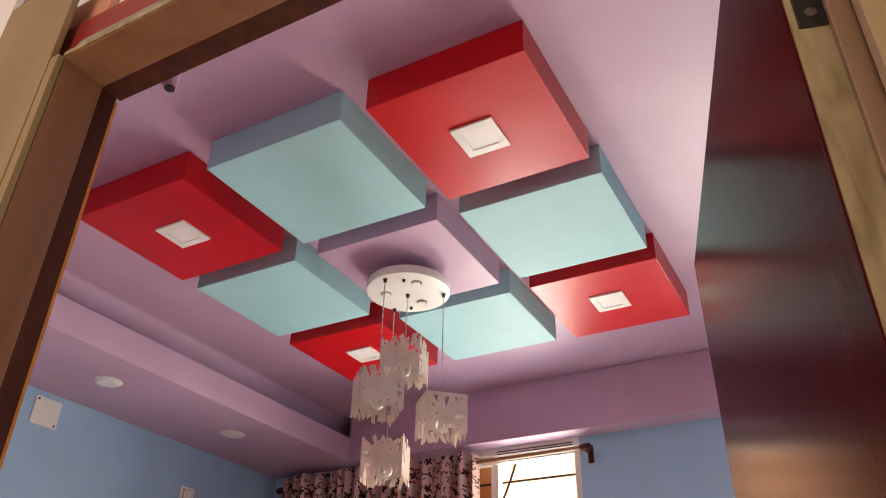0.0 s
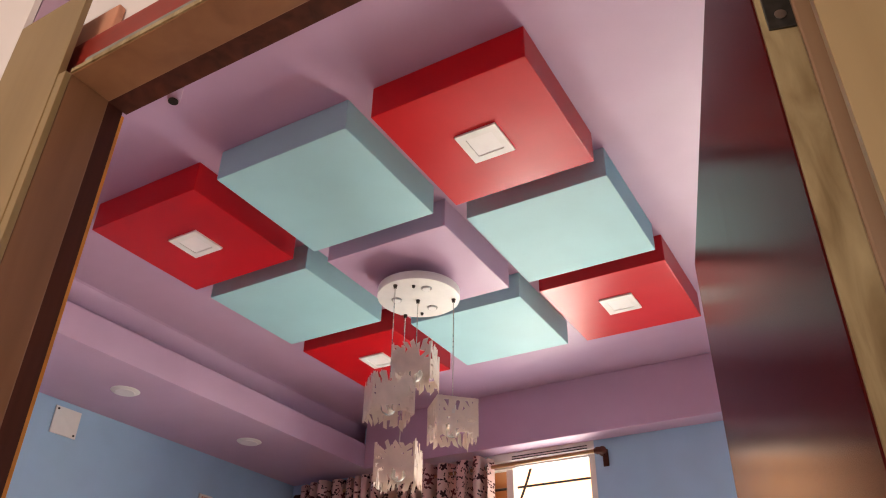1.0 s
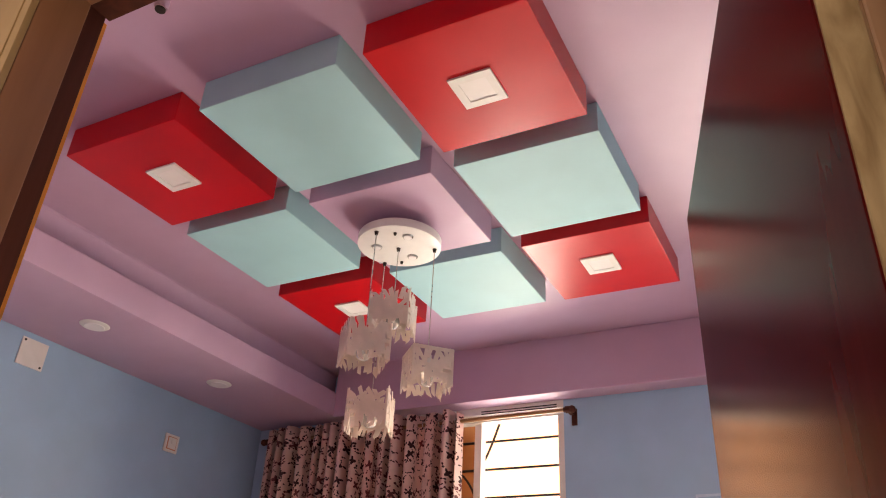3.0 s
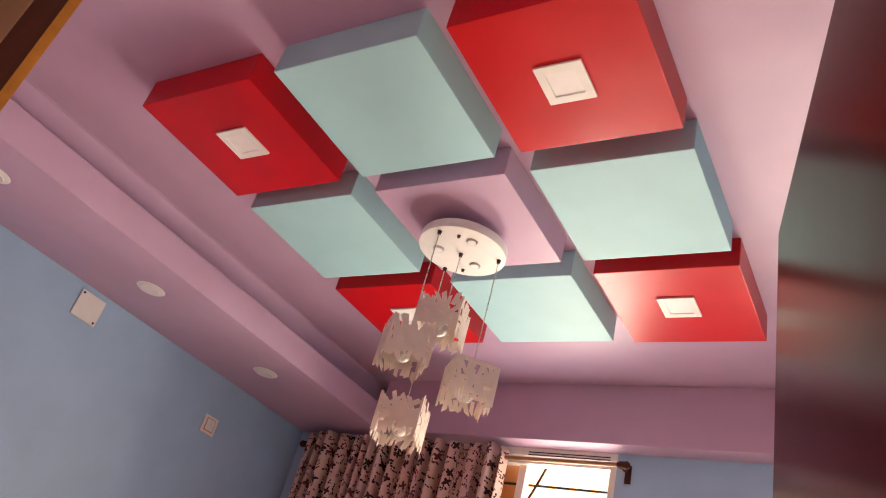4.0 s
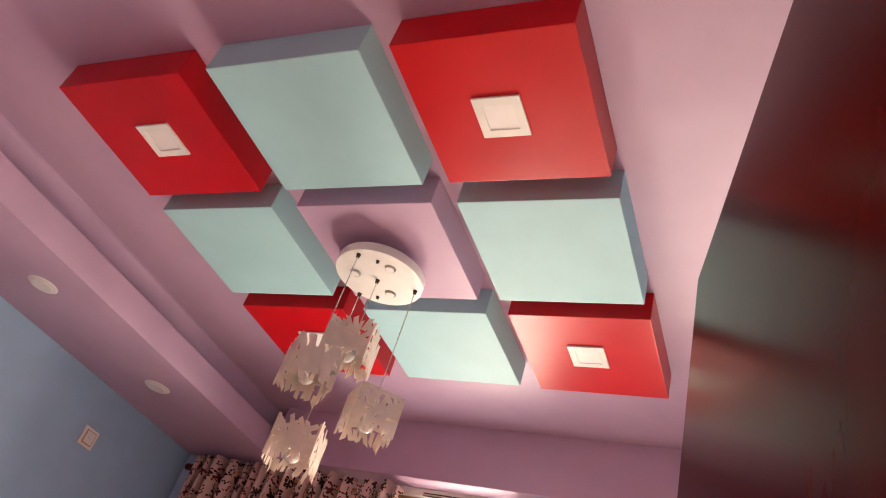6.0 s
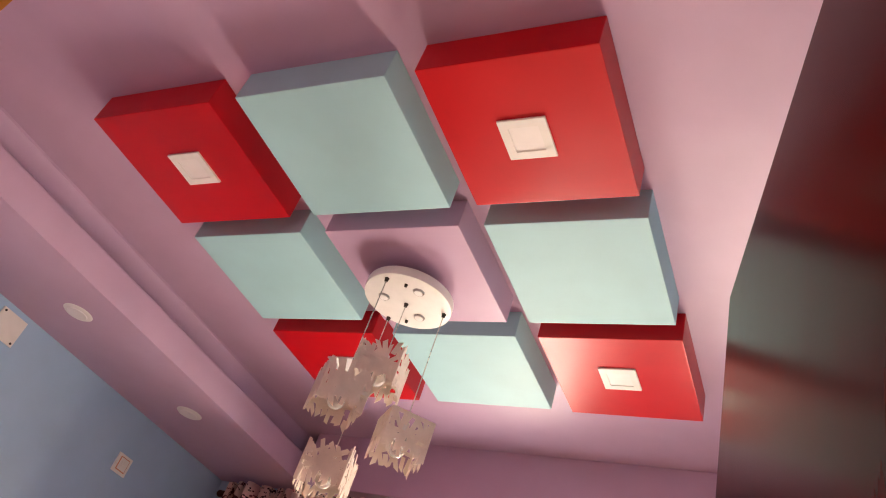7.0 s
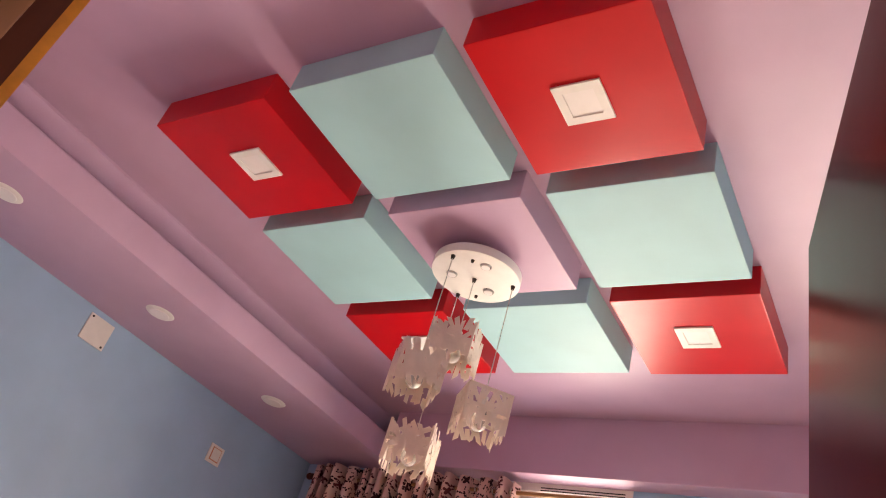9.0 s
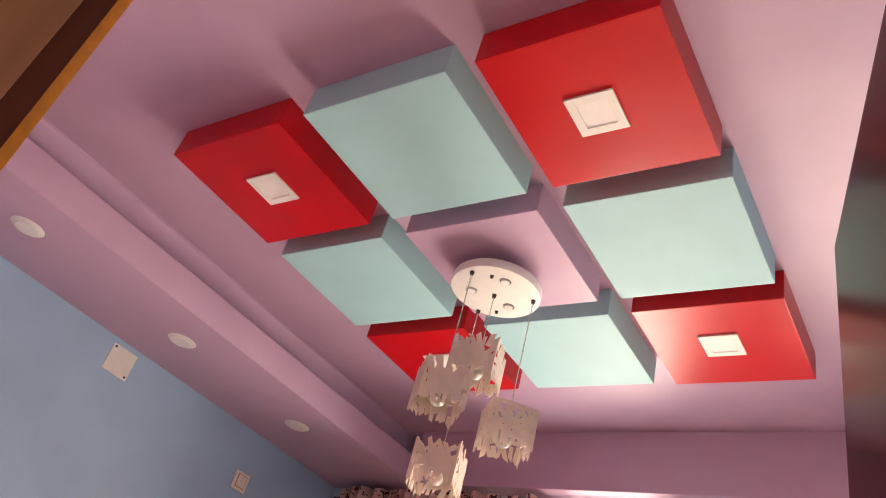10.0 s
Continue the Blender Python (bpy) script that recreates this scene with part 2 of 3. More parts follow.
def box_part(name, dims, mat, parent, label="", bev=0.0, m=None):
    bm = bmesh.new()
    add_box(bm, *dims, m=m)
    if bev:
        bevel(bm, bev)
    return part(name, bm, mat, parent, label)


def structure(name, boxes, mat, label, category, bev=0.0):
    bm = bmesh.new()
    for d in boxes:
        add_box(bm, *d)
    if bev:
        bevel(bm, bev)
    return tagged(mesh(name, bm, mat), label, category, kind="structure")


# ---- the room: x to the east, y to the north; the doorway is in the south wall ----
WX, EX, SY, NY = -2.352, 2.05, -1.90, 1.99
ZC, ZS = 2.988, 2.627
ZB = 2.85
structure("floor", [(WX - 0.2, EX + 0.2, SY, NY + 0.25, -0.1, 0.0)], FLOOR, "plain pale glossy bedroom floor", "floor")
structure("hall_floor", [(-1.6, 3.2, -5.2, SY, -0.1, 0.0)], FLOOR, "plain pale glossy hall floor", "floor")
structure("ceiling", [(WX - 0.2, EX + 0.2, SY - 0.13, NY + 0.25, ZC, ZC + 0.1)], LILAC, "smooth lilac painted bedroom ceiling", "ceiling")
structure("hall_ceiling", [(-1.6, 3.2, -5.2, SY - 0.135, 2.95, 3.05)], HALL, "pale pink painted hall ceiling", "ceiling")
structure("wall_west", [(WX - 0.2, WX, SY - 0.13, NY + 0.25, 0, ZC)], BLUE, "light blue painted bedroom wall", "wall")
structure("wall_east", [(EX, EX + 0.2, SY - 0.13, NY + 0.25, 0, ZC)], BLUE, "light blue painted bedroom wall beside the door", "wall")

# facade backdrop past the window; emission stands in for the sunlight on it
def facade_material():
    m = bpy.data.materials.new("glowing_facade")
    m.use_nodes = True
    nt = m.node_tree
    nt.nodes.remove(nt.nodes["Principled BSDF"])
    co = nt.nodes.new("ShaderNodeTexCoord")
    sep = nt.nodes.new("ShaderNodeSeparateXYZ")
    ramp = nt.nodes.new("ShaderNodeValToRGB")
    # sunlight put into the glow: strong white low down, dimmer orange above
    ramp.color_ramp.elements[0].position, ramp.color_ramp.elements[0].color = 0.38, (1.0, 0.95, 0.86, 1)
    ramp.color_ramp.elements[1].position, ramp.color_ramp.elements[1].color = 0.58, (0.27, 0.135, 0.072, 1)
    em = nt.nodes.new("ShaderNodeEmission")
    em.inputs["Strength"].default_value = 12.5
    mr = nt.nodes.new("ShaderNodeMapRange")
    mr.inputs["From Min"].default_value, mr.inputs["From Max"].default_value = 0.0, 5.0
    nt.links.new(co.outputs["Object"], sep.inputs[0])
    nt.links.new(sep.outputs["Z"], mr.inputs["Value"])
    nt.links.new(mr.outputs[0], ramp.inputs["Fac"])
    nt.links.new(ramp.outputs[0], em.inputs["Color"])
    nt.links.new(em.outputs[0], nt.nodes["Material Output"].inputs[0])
    return m


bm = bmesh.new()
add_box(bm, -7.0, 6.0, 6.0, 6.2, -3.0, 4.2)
tagged(mesh("backdrop", bm, facade_material()), "glowing facade backdrop outside, its sunlight put in as emission", "backdrop", kind="structure")

# north wall with the window and the balcony doorway
WIN = (-1.765, 0.078, 0.80, 2.572)
BAL = (0.882, 1.76, 0.0, 1.928)
y0, y1 = NY, NY + 0.20
structure("wall_north", [
    (WX, WIN[0], y0, y1, 0, ZC), (WIN[0], WIN[1], y0, y1, 0, WIN[2]), (WIN[0], WIN[1], y0, y1, WIN[3] + 0.061, ZC),
    (WIN[1], BAL[0], y0, y1, 0, ZC), (BAL[0], BAL[1], y0, y1, BAL[3], ZC), (BAL[1], EX, y0, y1, 0, ZC)],
    BLUE, "light blue wall with a grilled window and doorway", "wall")
# south wall round the door frame
DL, DR, DT = 0.285, 1.88, 2.34
structure("wall_south", [
    (WX, DL, SY - 0.13, SY, 0, ZC), (DR, EX, SY - 0.13, SY, 0, ZC), (DL, DR, SY - 0.13, SY, 2.62, ZC)],
    LILAC, "lilac bedroom wall round the doorway", "wall")
structure("hall_wall_north", [
    (-1.6, DL, SY - 0.145, SY - 0.132, 0, 2.95), (DR, 3.2, SY - 0.145, SY - 0.132, 0, 2.95), (DL, DR, SY - 0.145, SY - 0.132, 2.62, 2.95)],
    HALL, "pale pink hall wall round the doorway", "wall")
structure("hall_wall_west", [(-1.75, -1.6, -5.35, SY - 0.145, 0, 3.05)], HALL, "pale pink hall wall", "wall")
structure("hall_wall_east", [(3.2, 3.35, -5.35, SY - 0.145, 0, 3.05)], HALL, "pale pink hall wall", "wall")
# unseen wall behind the camera; its opening is invented for the hall lamp
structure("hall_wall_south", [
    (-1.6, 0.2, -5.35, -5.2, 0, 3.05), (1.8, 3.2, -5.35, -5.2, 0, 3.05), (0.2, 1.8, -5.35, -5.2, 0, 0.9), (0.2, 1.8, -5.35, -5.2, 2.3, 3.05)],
    HALL, "unseen pale pink hall wall with an added opening for the fill lamp", "wall")

# dropped soffit with a cove along the west wall, beam along the north wall
bm = bmesh.new()
profile = [(WX, ZS), (-1.588, ZS), (-1.5845, ZS + 0.0015), (-1.583, ZS + 0.005), (-1.583, 2.795), (-1.587, 2.799),
           (-1.613, 2.799), (-1.613, ZS + 0.05), (-1.708, ZS + 0.05), (-1.708, ZC - 0.02), (-1.702, ZC - 0.006), (-1.688, ZC), (WX, ZC)]
south = [bm.verts.new((x, SY, z)) for x, z in profile]
north = [bm.verts.new((x, NY, z)) for x, z in profile]
bm.faces.new(south)
bm.faces.new(north[::-1])
for a in range(len(profile)):
    b = (a + 1) % len(profile)
    bm.faces.new((south[b], south[a], north[a], north[b]))
bmesh.ops.recalc_face_normals(bm, faces=bm.faces)
tagged(mesh("soffit_west", bm, LILAC, True), "lilac dropped ceiling strip with a cove lip", "soffit", kind="structure")
structure("beam_north", [(-1.583, EX, 1.835, NY, 2.62, ZC)], LILAC, "lilac boxed beam above the window", "beam", 0.006)

# ---- ceiling blocks ----
BLOCKS = [
    (RED, -1.030, -0.425, -0.982, -0.376), (AQUA, -0.302, 0.314, -0.983, -0.379), (RED, 0.423, 1.009, -0.984, -0.383),
    (AQUA, -1.026, -0.428, -0.285, 0.332), (LILAC, -0.303, 0.311, -0.284, 0.329), (AQUA, 0.414, 1.019, -0.281, 0.329),
    (RED, -1.030, -0.425, 0.437, 1.050), (AQUA, -0.310, 0.317, 0.432, 1.045), (RED, 0.420, 1.030, 0.430, 1.059)]
LABELS = {RED: "glossy red square box hanging from the ceiling", AQUA: "pale aqua square box hanging from the ceiling",
          LILAC: "lilac square box behind the pendant lamp"}
for mat, x0, x1, by0, by1 in BLOCKS:
    bm = bmesh.new()
    add_box(bm, x0, x1, by0, by1, ZB, ZC - 0.001)
    bevel(bm, 0.004)
    tagged(mesh("ceiling_block", bm, mat), LABELS[mat], "ceiling block", "blocks of the false ceiling")


# ---- square panel lights ----
def panel_light(x, y):
    base = tagged(new("panel_light"), "unlit white square light set in a red box", "ceiling light", "square lights in the red boxes")
    bm = bmesh.new()
    s, w, z1, z0 = 0.081, 0.030, ZB + 0.003, ZB - 0.008
    add_box(bm, -s, s, -s, -s + w, z0 - ZB, z1 - ZB)
    add_box(bm, -s, s, s - w, s, z0 - ZB, z1 - ZB)
    add_box(bm, -s, -s + w, -s + w, s - w, z0 - ZB, z1 - ZB)
    add_box(bm, s - w, s, -s + w, s - w, z0 - ZB, z1 - ZB)
    part("frame", bm, WHITE, base)
    box_part("diffuser", (-s + w, s - w, -s + w, s - w, -0.0045, 0.002), DIFFUSER, base, "milky flat diffuser")
    base.matrix_world = pose(x, y, ZB - 0.0005)
    return base


for x, y in ((0.706, -0.674), (-0.716, -0.686), (0.720, 0.730), (-0.720, 0.736)):
    panel_light(x, y)


# ---- round downlights in the soffit ----
def downlight(x, y):
    base = tagged(new("downlight"), "unlit round white downlight in the lilac soffit", "ceiling light", "downlights along the soffit")
    bm = bmesh.new()
    add_cyl(bm, 0.068, 0.080, 0.008, pose(0, 0, -0.004), 40, True)
    part("trim_ring", bm, WHITE, base, smooth=True)
    bm = bmesh.new()
    add_cyl(bm, 0.052, 0.058, 0.006, pose(0, 0, -0.0085), 40, True)
    part("diffuser", bm, DIFFUSER, base, "milky round diffuser", True)
    base.matrix_world = pose(x, y, ZS)
    return base


for y in (-0.988, 0.003, 1.003):
    downlight(-1.905, y)


# ---- wall plates on the west wall ----
def blank_plate():
    base = tagged(new("blank_plate"), "square white blank cover plate on the blue wall", "cover plate")
    box_part("plate", (0, 0.009, -0.083, 0.083, -0.078, 0.078), WHITE, base, bev=0.002)
    for y, z in ((-0.066, 0.062), (0.066, -0.062)):
        bm = bmesh.new()
        add_cyl(bm, 0.007, 0.006, 0.004, pose(0.010, y, z, 0, 90, 0), 16)
        part("screw", bm, SCREW, base, "dark screw head")
    base.matrix_world = pose(WX, -0.012, 2.514)


def switch_plate():
    base = tagged(new("switch_plate"), "small white switch plate on the blue wall", "switch")
    box_part("plate", (0, 0.010, -0.060, 0.060, -0.058, 0.058), WHITE, base, bev=0.003)
    box_part("inner_frame", (0.010, 0.014, -0.040, 0.040, -0.042, 0.042), PEACH, base, "faded peach inner edge", 0.002)
    box_part("module", (0.014, 0.017, -0.034, 0.034, -0.036, 0.036), WHITE, base, bev=0.002)
    box_part("rocker", (0.017, 0.022, -0.012, 0.012, -0.004, 0.026), WHITE, base, bev=0.002)
    base.matrix_world = pose(WX, 1.125, 2.304)


blank_plate()
switch_plate()


# ---- pendant lamp ----
def slat(parent, w, h, cut0, cut1, m):
    """A thin strip with slanting ends."""
    bm = bmesh.new()
    pts = [(-w / 2, -h / 2 + max(cut0, 0)), (w / 2, -h / 2 + max(-cut0, 0)), (w / 2, h / 2 - max(-cut1, 0)), (-w / 2, h / 2 - max(cut1, 0))]
    lo = [bm.verts.new(m @ Vector((x, -0.0011, z))) for x, z in pts]
    hi = [bm.verts.new(m @ Vector((x, 0.0011, z))) for x, z in pts]
    bm.faces.new(lo)
    bm.faces.new(hi[::-1])
    for k in range(4):
        bm.faces.new((lo[k], hi[k], hi[(k + 1) % 4], lo[(k + 1) % 4]))
    bmesh.ops.recalc_face_normals(bm, faces=bm.faces)
    part("strip", bm, ACRYLIC, parent)


def shade_band(half=0.0865):
    """The closed square band that the strips are fixed to."""
    bm = bmesh.new()
    rings = []
    for h, z in ((half, -0.008), (half, 0.008), (half - 0.002, 0.008), (half - 0.002, -0.008)):
        rings.append([bm.verts.new((x * h, y * h, z)) for x, y in ((-1, -1), (1, -1), (1, 1), (-1, 1))])
    for a in range(4):
        for k in range(4):
            p, q = rings[a], rings[(a + 1) % 4]
            bm.faces.new((p[k], p[(k + 1) % 4], q[(k + 1) % 4], q[k]))
    bmesh.ops.recalc_face_normals(bm, faces=bm.faces)
    return bm


def strip_shade(shade, seed, filling, flat_top, half=0.088, height=0.165):
    """A cube of crossing flat strips in one thin layer: a nearly closed middle with small gaps, ragged upper and lower ends."""
    rnd = random.Random(seed)
    for k in range(4):
        face = pose(0, 0, 0, 0, 0, 90 * k)
        for up in (1, -1):
            teeth = 8
            for i in range(teeth):
                u = -half + (i + 0.5 + rnd.uniform(-0.25, 0.25)) * 2 * half / teeth
                flat = flat_top and up > 0
                ang, w, h = rnd.gauss(0, 22 if up > 0 else 13), rnd.uniform(0.013, 0.021), rnd.uniform(0.05, 0.08)
                tip = height / 2 + (0.0 if flat else rnd.uniform(-0.012, 0.020))
                v = up * (tip - h / 2)
                reach = (h * abs(math.sin(radians(ang))) + w) / 2
                u = max(-half + reach, min(half - reach, u))
                c = 0.0 if flat else rnd.choice((-1, 1)) * rnd.uniform(0.003, 0.022)
                slat(shade, w, h, c if up < 0 else 0, c if up > 0 else 0, face @ pose(u, -half + rnd.uniform(-0.0006, 0.0006), v, 0, ang, 0))
        for i in range(filling):
            ang = rnd.choice((rnd.gauss(90, 16), rnd.gauss(35, 16), rnd.gauss(140, 16), rnd.gauss(0, 12)))
            w, h = rnd.uniform(0.014, 0.024), rnd.uniform(0.06, 0.13)
            ca, sa = abs(math.cos(radians(ang))), abs(math.sin(radians(ang)))
            ru, rv = (h * sa + w * ca) / 2, (h * ca + w * sa) / 2
            top = height / 2 - 0.024
            u = rnd.uniform(-half + ru, half - ru) if ru < half else 0.0
            v = rnd.uniform(-top + rv, top - rv) if rv < top else 0.0
            slat(shade, w, h, rnd.uniform(-0.008, 0.008), rnd.uniform(-0.008, 0.008), face @ pose(u, -half + rnd.uniform(-0.0008, 0.0008), v, 0, ang, 0))
        if flat_top:
            slat(shade, 0.016, 2 * half - 0.002, 0.0, 0.0, face @ pose(0, -half - 0.001, height / 2 - 0.009, 0, 90, 0))
        for u in (-half + 0.004, half - 0.004):
            slat(shade, 0.008, height, 0.004, 0.004, face @ pose(u, -half, 0))


def pendant_lamp(at):
    base = tagged(new("pendant_lamp"), "white pendant lamp with four ragged strip cube shades", "pendant lamp")
    base.location = at
    bm = bmesh.new()
    add_cyl(bm, 0.192, 0.192, 0.042, pose(0, 0, 0.021), 64)
    bevel(bm, 0.004)
    part("canopy", bm, WHITE, base, "round white ceiling disc", True)
    bm = bmesh.new()
    add_cyl(bm, 0.06, 0.06, 0.05, pose(0, 0, 0.066), 32)
    part("mount", bm, WHITE, base, smooth=True)
    for x, y in ((0.084, -0.068), (-0.095, -0.04), (0.012, 0.105)):
        bm = bmesh.new()
        add_cyl(bm, 0.023, 0.026, 0.006, pose(x, y, -0.002), 24)
        ring = part("spot_ring", bm, METAL, base, "small bright metal ring", True)
        bm = bmesh.new()
        add_cyl(bm, 0.018, 0.018, 0.003, pose(x, y, -0.006), 24)
        part("lens", bm, DIFFUSER, ring, "small milky lens", True)
    for x, y in ((0.047, -0.118), (-0.061, 0.130)):
        bm = bmesh.new()
        add_cyl(bm, 0.006, 0.008, 0.012, pose(x, y, -0.005), 12)
        part("mount_screw", bm, SCREW, base, "dark fixing screw")
    for n, (x, y, top, yaw) in enumerate(((-0.010, 0.011, 2.521, 18), (-0.024, -0.160, 2.316, 47), (0.141, 0.081, 2.267, 45), (-0.143, 0.110, 2.125, 21))):
        drop = top - at[2]
        bm = bmesh.new()
        add_cyl(bm, 0.0022, 0.0022, -drop + 0.06, pose(x, y, (drop - 0.06) / 2), 8)
        part("cable", bm, METAL, base, "thin grey suspension cable", True)
        bm = bmesh.new()
        add_cyl(bm, 0.007, 0.010, 0.016, pose(x, y, -0.008), 16)
        part("cable_grip", bm, SCREW, base, "dark cable grip")
        shade = part("shade", shade_band(), ACRYLIC, base, "cream cube of crossed strips")
        strip_shade(shade, 11 + n, (16, 19, 6, 17)[n], n == 2)
        shade.matrix_local = pose(x, y, drop - 0.100, 0, 0, yaw)
        bm = bmesh.new()
        add_cyl(bm, 0.016, 0.016, 0.05, pose(0, 0, 0.05), 16)
        part("lamp_holder", bm, WHITE, shade, "white lamp holder", True)
        bm = bmesh.new()
        bmesh.ops.create_uvsphere(bm, u_segments=24, v_segments=16, radius=0.033)
        bmesh.ops.translate(bm, verts=bm.verts, vec=(0, 0, -0.034))
        add_cyl(bm, 0.030, 0.018, 0.05, pose(0, 0, 0.005), 24)
        part("bulb", bm, GLASS, shade, "clear glass bulb", True)


pendant_lamp((-0.034, 0.072, 2.758))


# ---- north window ----
def bar(name, pts, r, mat, parent, label=""):
    cu = bpy.data.curves.new(name, 'CURVE')
    cu.dimensions, cu.bevel_depth, cu.bevel_resolution = '3D', r, 2
    sp = cu.splines.new('POLY')
    sp.points.add(len(pts) - 1)
    for p, q in zip(sp.points, pts):
        p.co = (*q, 1)
    tmp = bpy.data.objects.new(name, cu)
    me = bpy.data.meshes.new_from_object(tmp)
    bpy.data.objects.remove(tmp)
    me.materials.clear()
    me.materials.append(mat)
    ob = new(name, me)
    ob.parent = parent
    return tagged(ob, label) if label else ob


def window():
    base = tagged(new("window_1"), "tall white-framed window with a dark iron grille", "window", kind="structure")
    xa, xb, za, zb = WIN
    ya, yb = NY + 0.03, NY + 0.10
    box_part("side_frame", (xb - 0.05, xb, ya, yb, za, zb), WHITE, base, bev=0.004)
    box_part("side_frame", (xa, xa + 0.05, ya, yb, za, zb), WHITE, base, bev=0.004)
    box_part("top_frame", (xa + 0.05, xb - 0.05, ya, yb, zb - 0.038, zb), WHITE, base, bev=0.004)
    box_part("bottom_frame", (xa + 0.05, xb - 0.05, ya, yb, za, za + 0.05), WHITE, base, bev=0.004)
    box_part("head_board", (xa, xb, NY - 0.004, yb + 0.02, zb + 0.001, zb + 0.059), WHITE, base, "white board over the window", 0.003)
    for x in (-0.551, -1.165):
        box_part("mullion", (x, x + 0.05, ya, yb, za + 0.05, zb - 0.05), WHITE, base, bev=0.004)
    for xs, xe in ((xa + 0.05, -1.165), (-1.115, -0.551)):
        box_part("shutter_panel", (xs, xe, yb + 0.05, yb + 0.058, za + 0.01, zb - 0.002), AMBER, base, "amber tinted closed panel")
    # vent slots as raised dark strips, their shade put into the colour
    for z in (zb + 0.003, zb + 0.019):
        box_part("vent_slot", (-0.49, 0.035, NY - 0.008, NY - 0.003, z, z + 0.006), DARKMETAL, base, "dark strip put in for a shaded vent slot")
    # grille
    for z in (2.428, 2.245, 2.065, 1.875, 1.69, 1.51, 1.32, 1.14, 0.96):
        bar("grille_bar", [(xa + 0.03, NY + 0.125, z), (xb - 0.03, NY + 0.125, z)], 0.0085, DARKMETAL, base, "dark horizontal grille bar")
    for ox, oz, rx, rz, a0, a1 in ((0.012, 1.50, 0.40, 0.368, 1.62, 3.0), (0.012, 1.50, 0.17, 0.368, 1.8, 3.0), (-1.02, 1.97, 0.47, 0.37, 0.1, 1.5),
                                   (-1.05, 1.50, 0.40, 0.36, 0.1, 1.5), (-1.65, 1.97, 0.47, 0.37, 0.1, 1.5)):
        pts = [(ox - 0.015 + rx * math.cos(a), NY + 0.116, oz + 0.009 + rz * math.sin(a)) for a in np.linspace(a0, a1, 16)]
        bar("grille_scroll", pts, 0.0075, DARKMETAL, base, "curved grille ornament")
    for cx in (-0.548, -1.13):
        pts = [(cx + 0.155 * (k / 12) ** 0.75, NY + 0.116, 2.262 + 0.33 * k / 12) for k in range(13)]
        bar("grille_scroll", pts, 0.009, DARKMETAL, base, "curved grille ornament")
    box_part("sill", (xa - 0.05, xb + 0.05, NY - 0.06, NY + 0.20, za - 0.04, za), STONE, base, "stone window sill", 0.004)


window()


def curtain():
    base = tagged(new("curtain"), "cream curtain with dark maroon flowers, drawn to one side", "curtain")
    bm = bmesh.new()
    uvl = bm.loops.layers.uv.new("UVMap")
    nx, nz, xa, xb, zt, zb = 560, 24, -2.137, -0.588, 2.575, 0.15
    rnd = random.Random(5)
    ph = [rnd.uniform(0, 6.28) for _ in range(6)]
    grid = []
    for j in range(nz + 1):
        z = zt + (zb - zt) * j / nz
        row = []
        for i in range(nx + 1):
            s = i / nx
            a = s * 2 * math.pi * 15 + 2.2 * math.sin(s * 7 + ph[0]) + 0.9 * math.sin(s * 19 + ph[5])
            y = 1.880 + (0.070 + 0.024 * math.sin(s * 23 + ph[1])) * math.sin(a) + 0.008 * math.sin(a * 2.3 + j * 0.16 + ph[2])
            x = xa + (xb - xa) * s - 0.011 * math.sin(a * 2) + 0.004 * j / nz * math.sin(a + ph[4])
            zz = z + (0.008 * math.sin(a + 1.0) if j == 0 else 0)
            row.append(bm.verts.new((x, y, zz)))
        grid.append(row)
    for j in range(nz):
        for i in range(nx):
            f = bm.faces.new((grid[j][i], grid[j + 1][i], grid[j + 1][i + 1], grid[j][i + 1]))
            for lp, (u, v) in zip(f.loops, ((i, j), (i, j + 1), (i + 1, j + 1), (i + 1, j))):
                lp[uvl].uv = (u / nx * 4.2, v / nz * 2.43)
    cloth = part("cloth", bm, CURTAIN, base, smooth=True)
    so = cloth.modifiers.new("thick", 'SOLIDIFY')
    so.thickness = 0.0015
    for k in range(13):
        x = xa + 0.06 + (xb - xa - 0.1) * k / 12
        bm = bmesh.new()
        pts = 20
        ringv = []
        for a in range(pts):
            an = 2 * math.pi * a / pts
            for b in range(6):
                bn = 2 * math.pi * b / 6
                r = 0.024 + 0.004 * math.cos(bn)
                ringv.append(bm.verts.new((x + 0.004 * math.sin(bn), 1.895 + r * math.cos(an), 2.512 + 0.0094 * (x + 1.04) + r * math.sin(an))))
        for a in range(pts):
            for b in range(6):
                p, q = a * 6 + b, ((a + 1) % pts) * 6 + b
                p2, q2 = a * 6 + (b + 1) % 6, ((a + 1) % pts) * 6 + (b + 1) % 6
                bm.faces.new((ringv[p], ringv[q], ringv[q2], ringv[p2]))
        part("eyelet", bm, METAL, base, "metal curtain eyelet", True)


curtain()


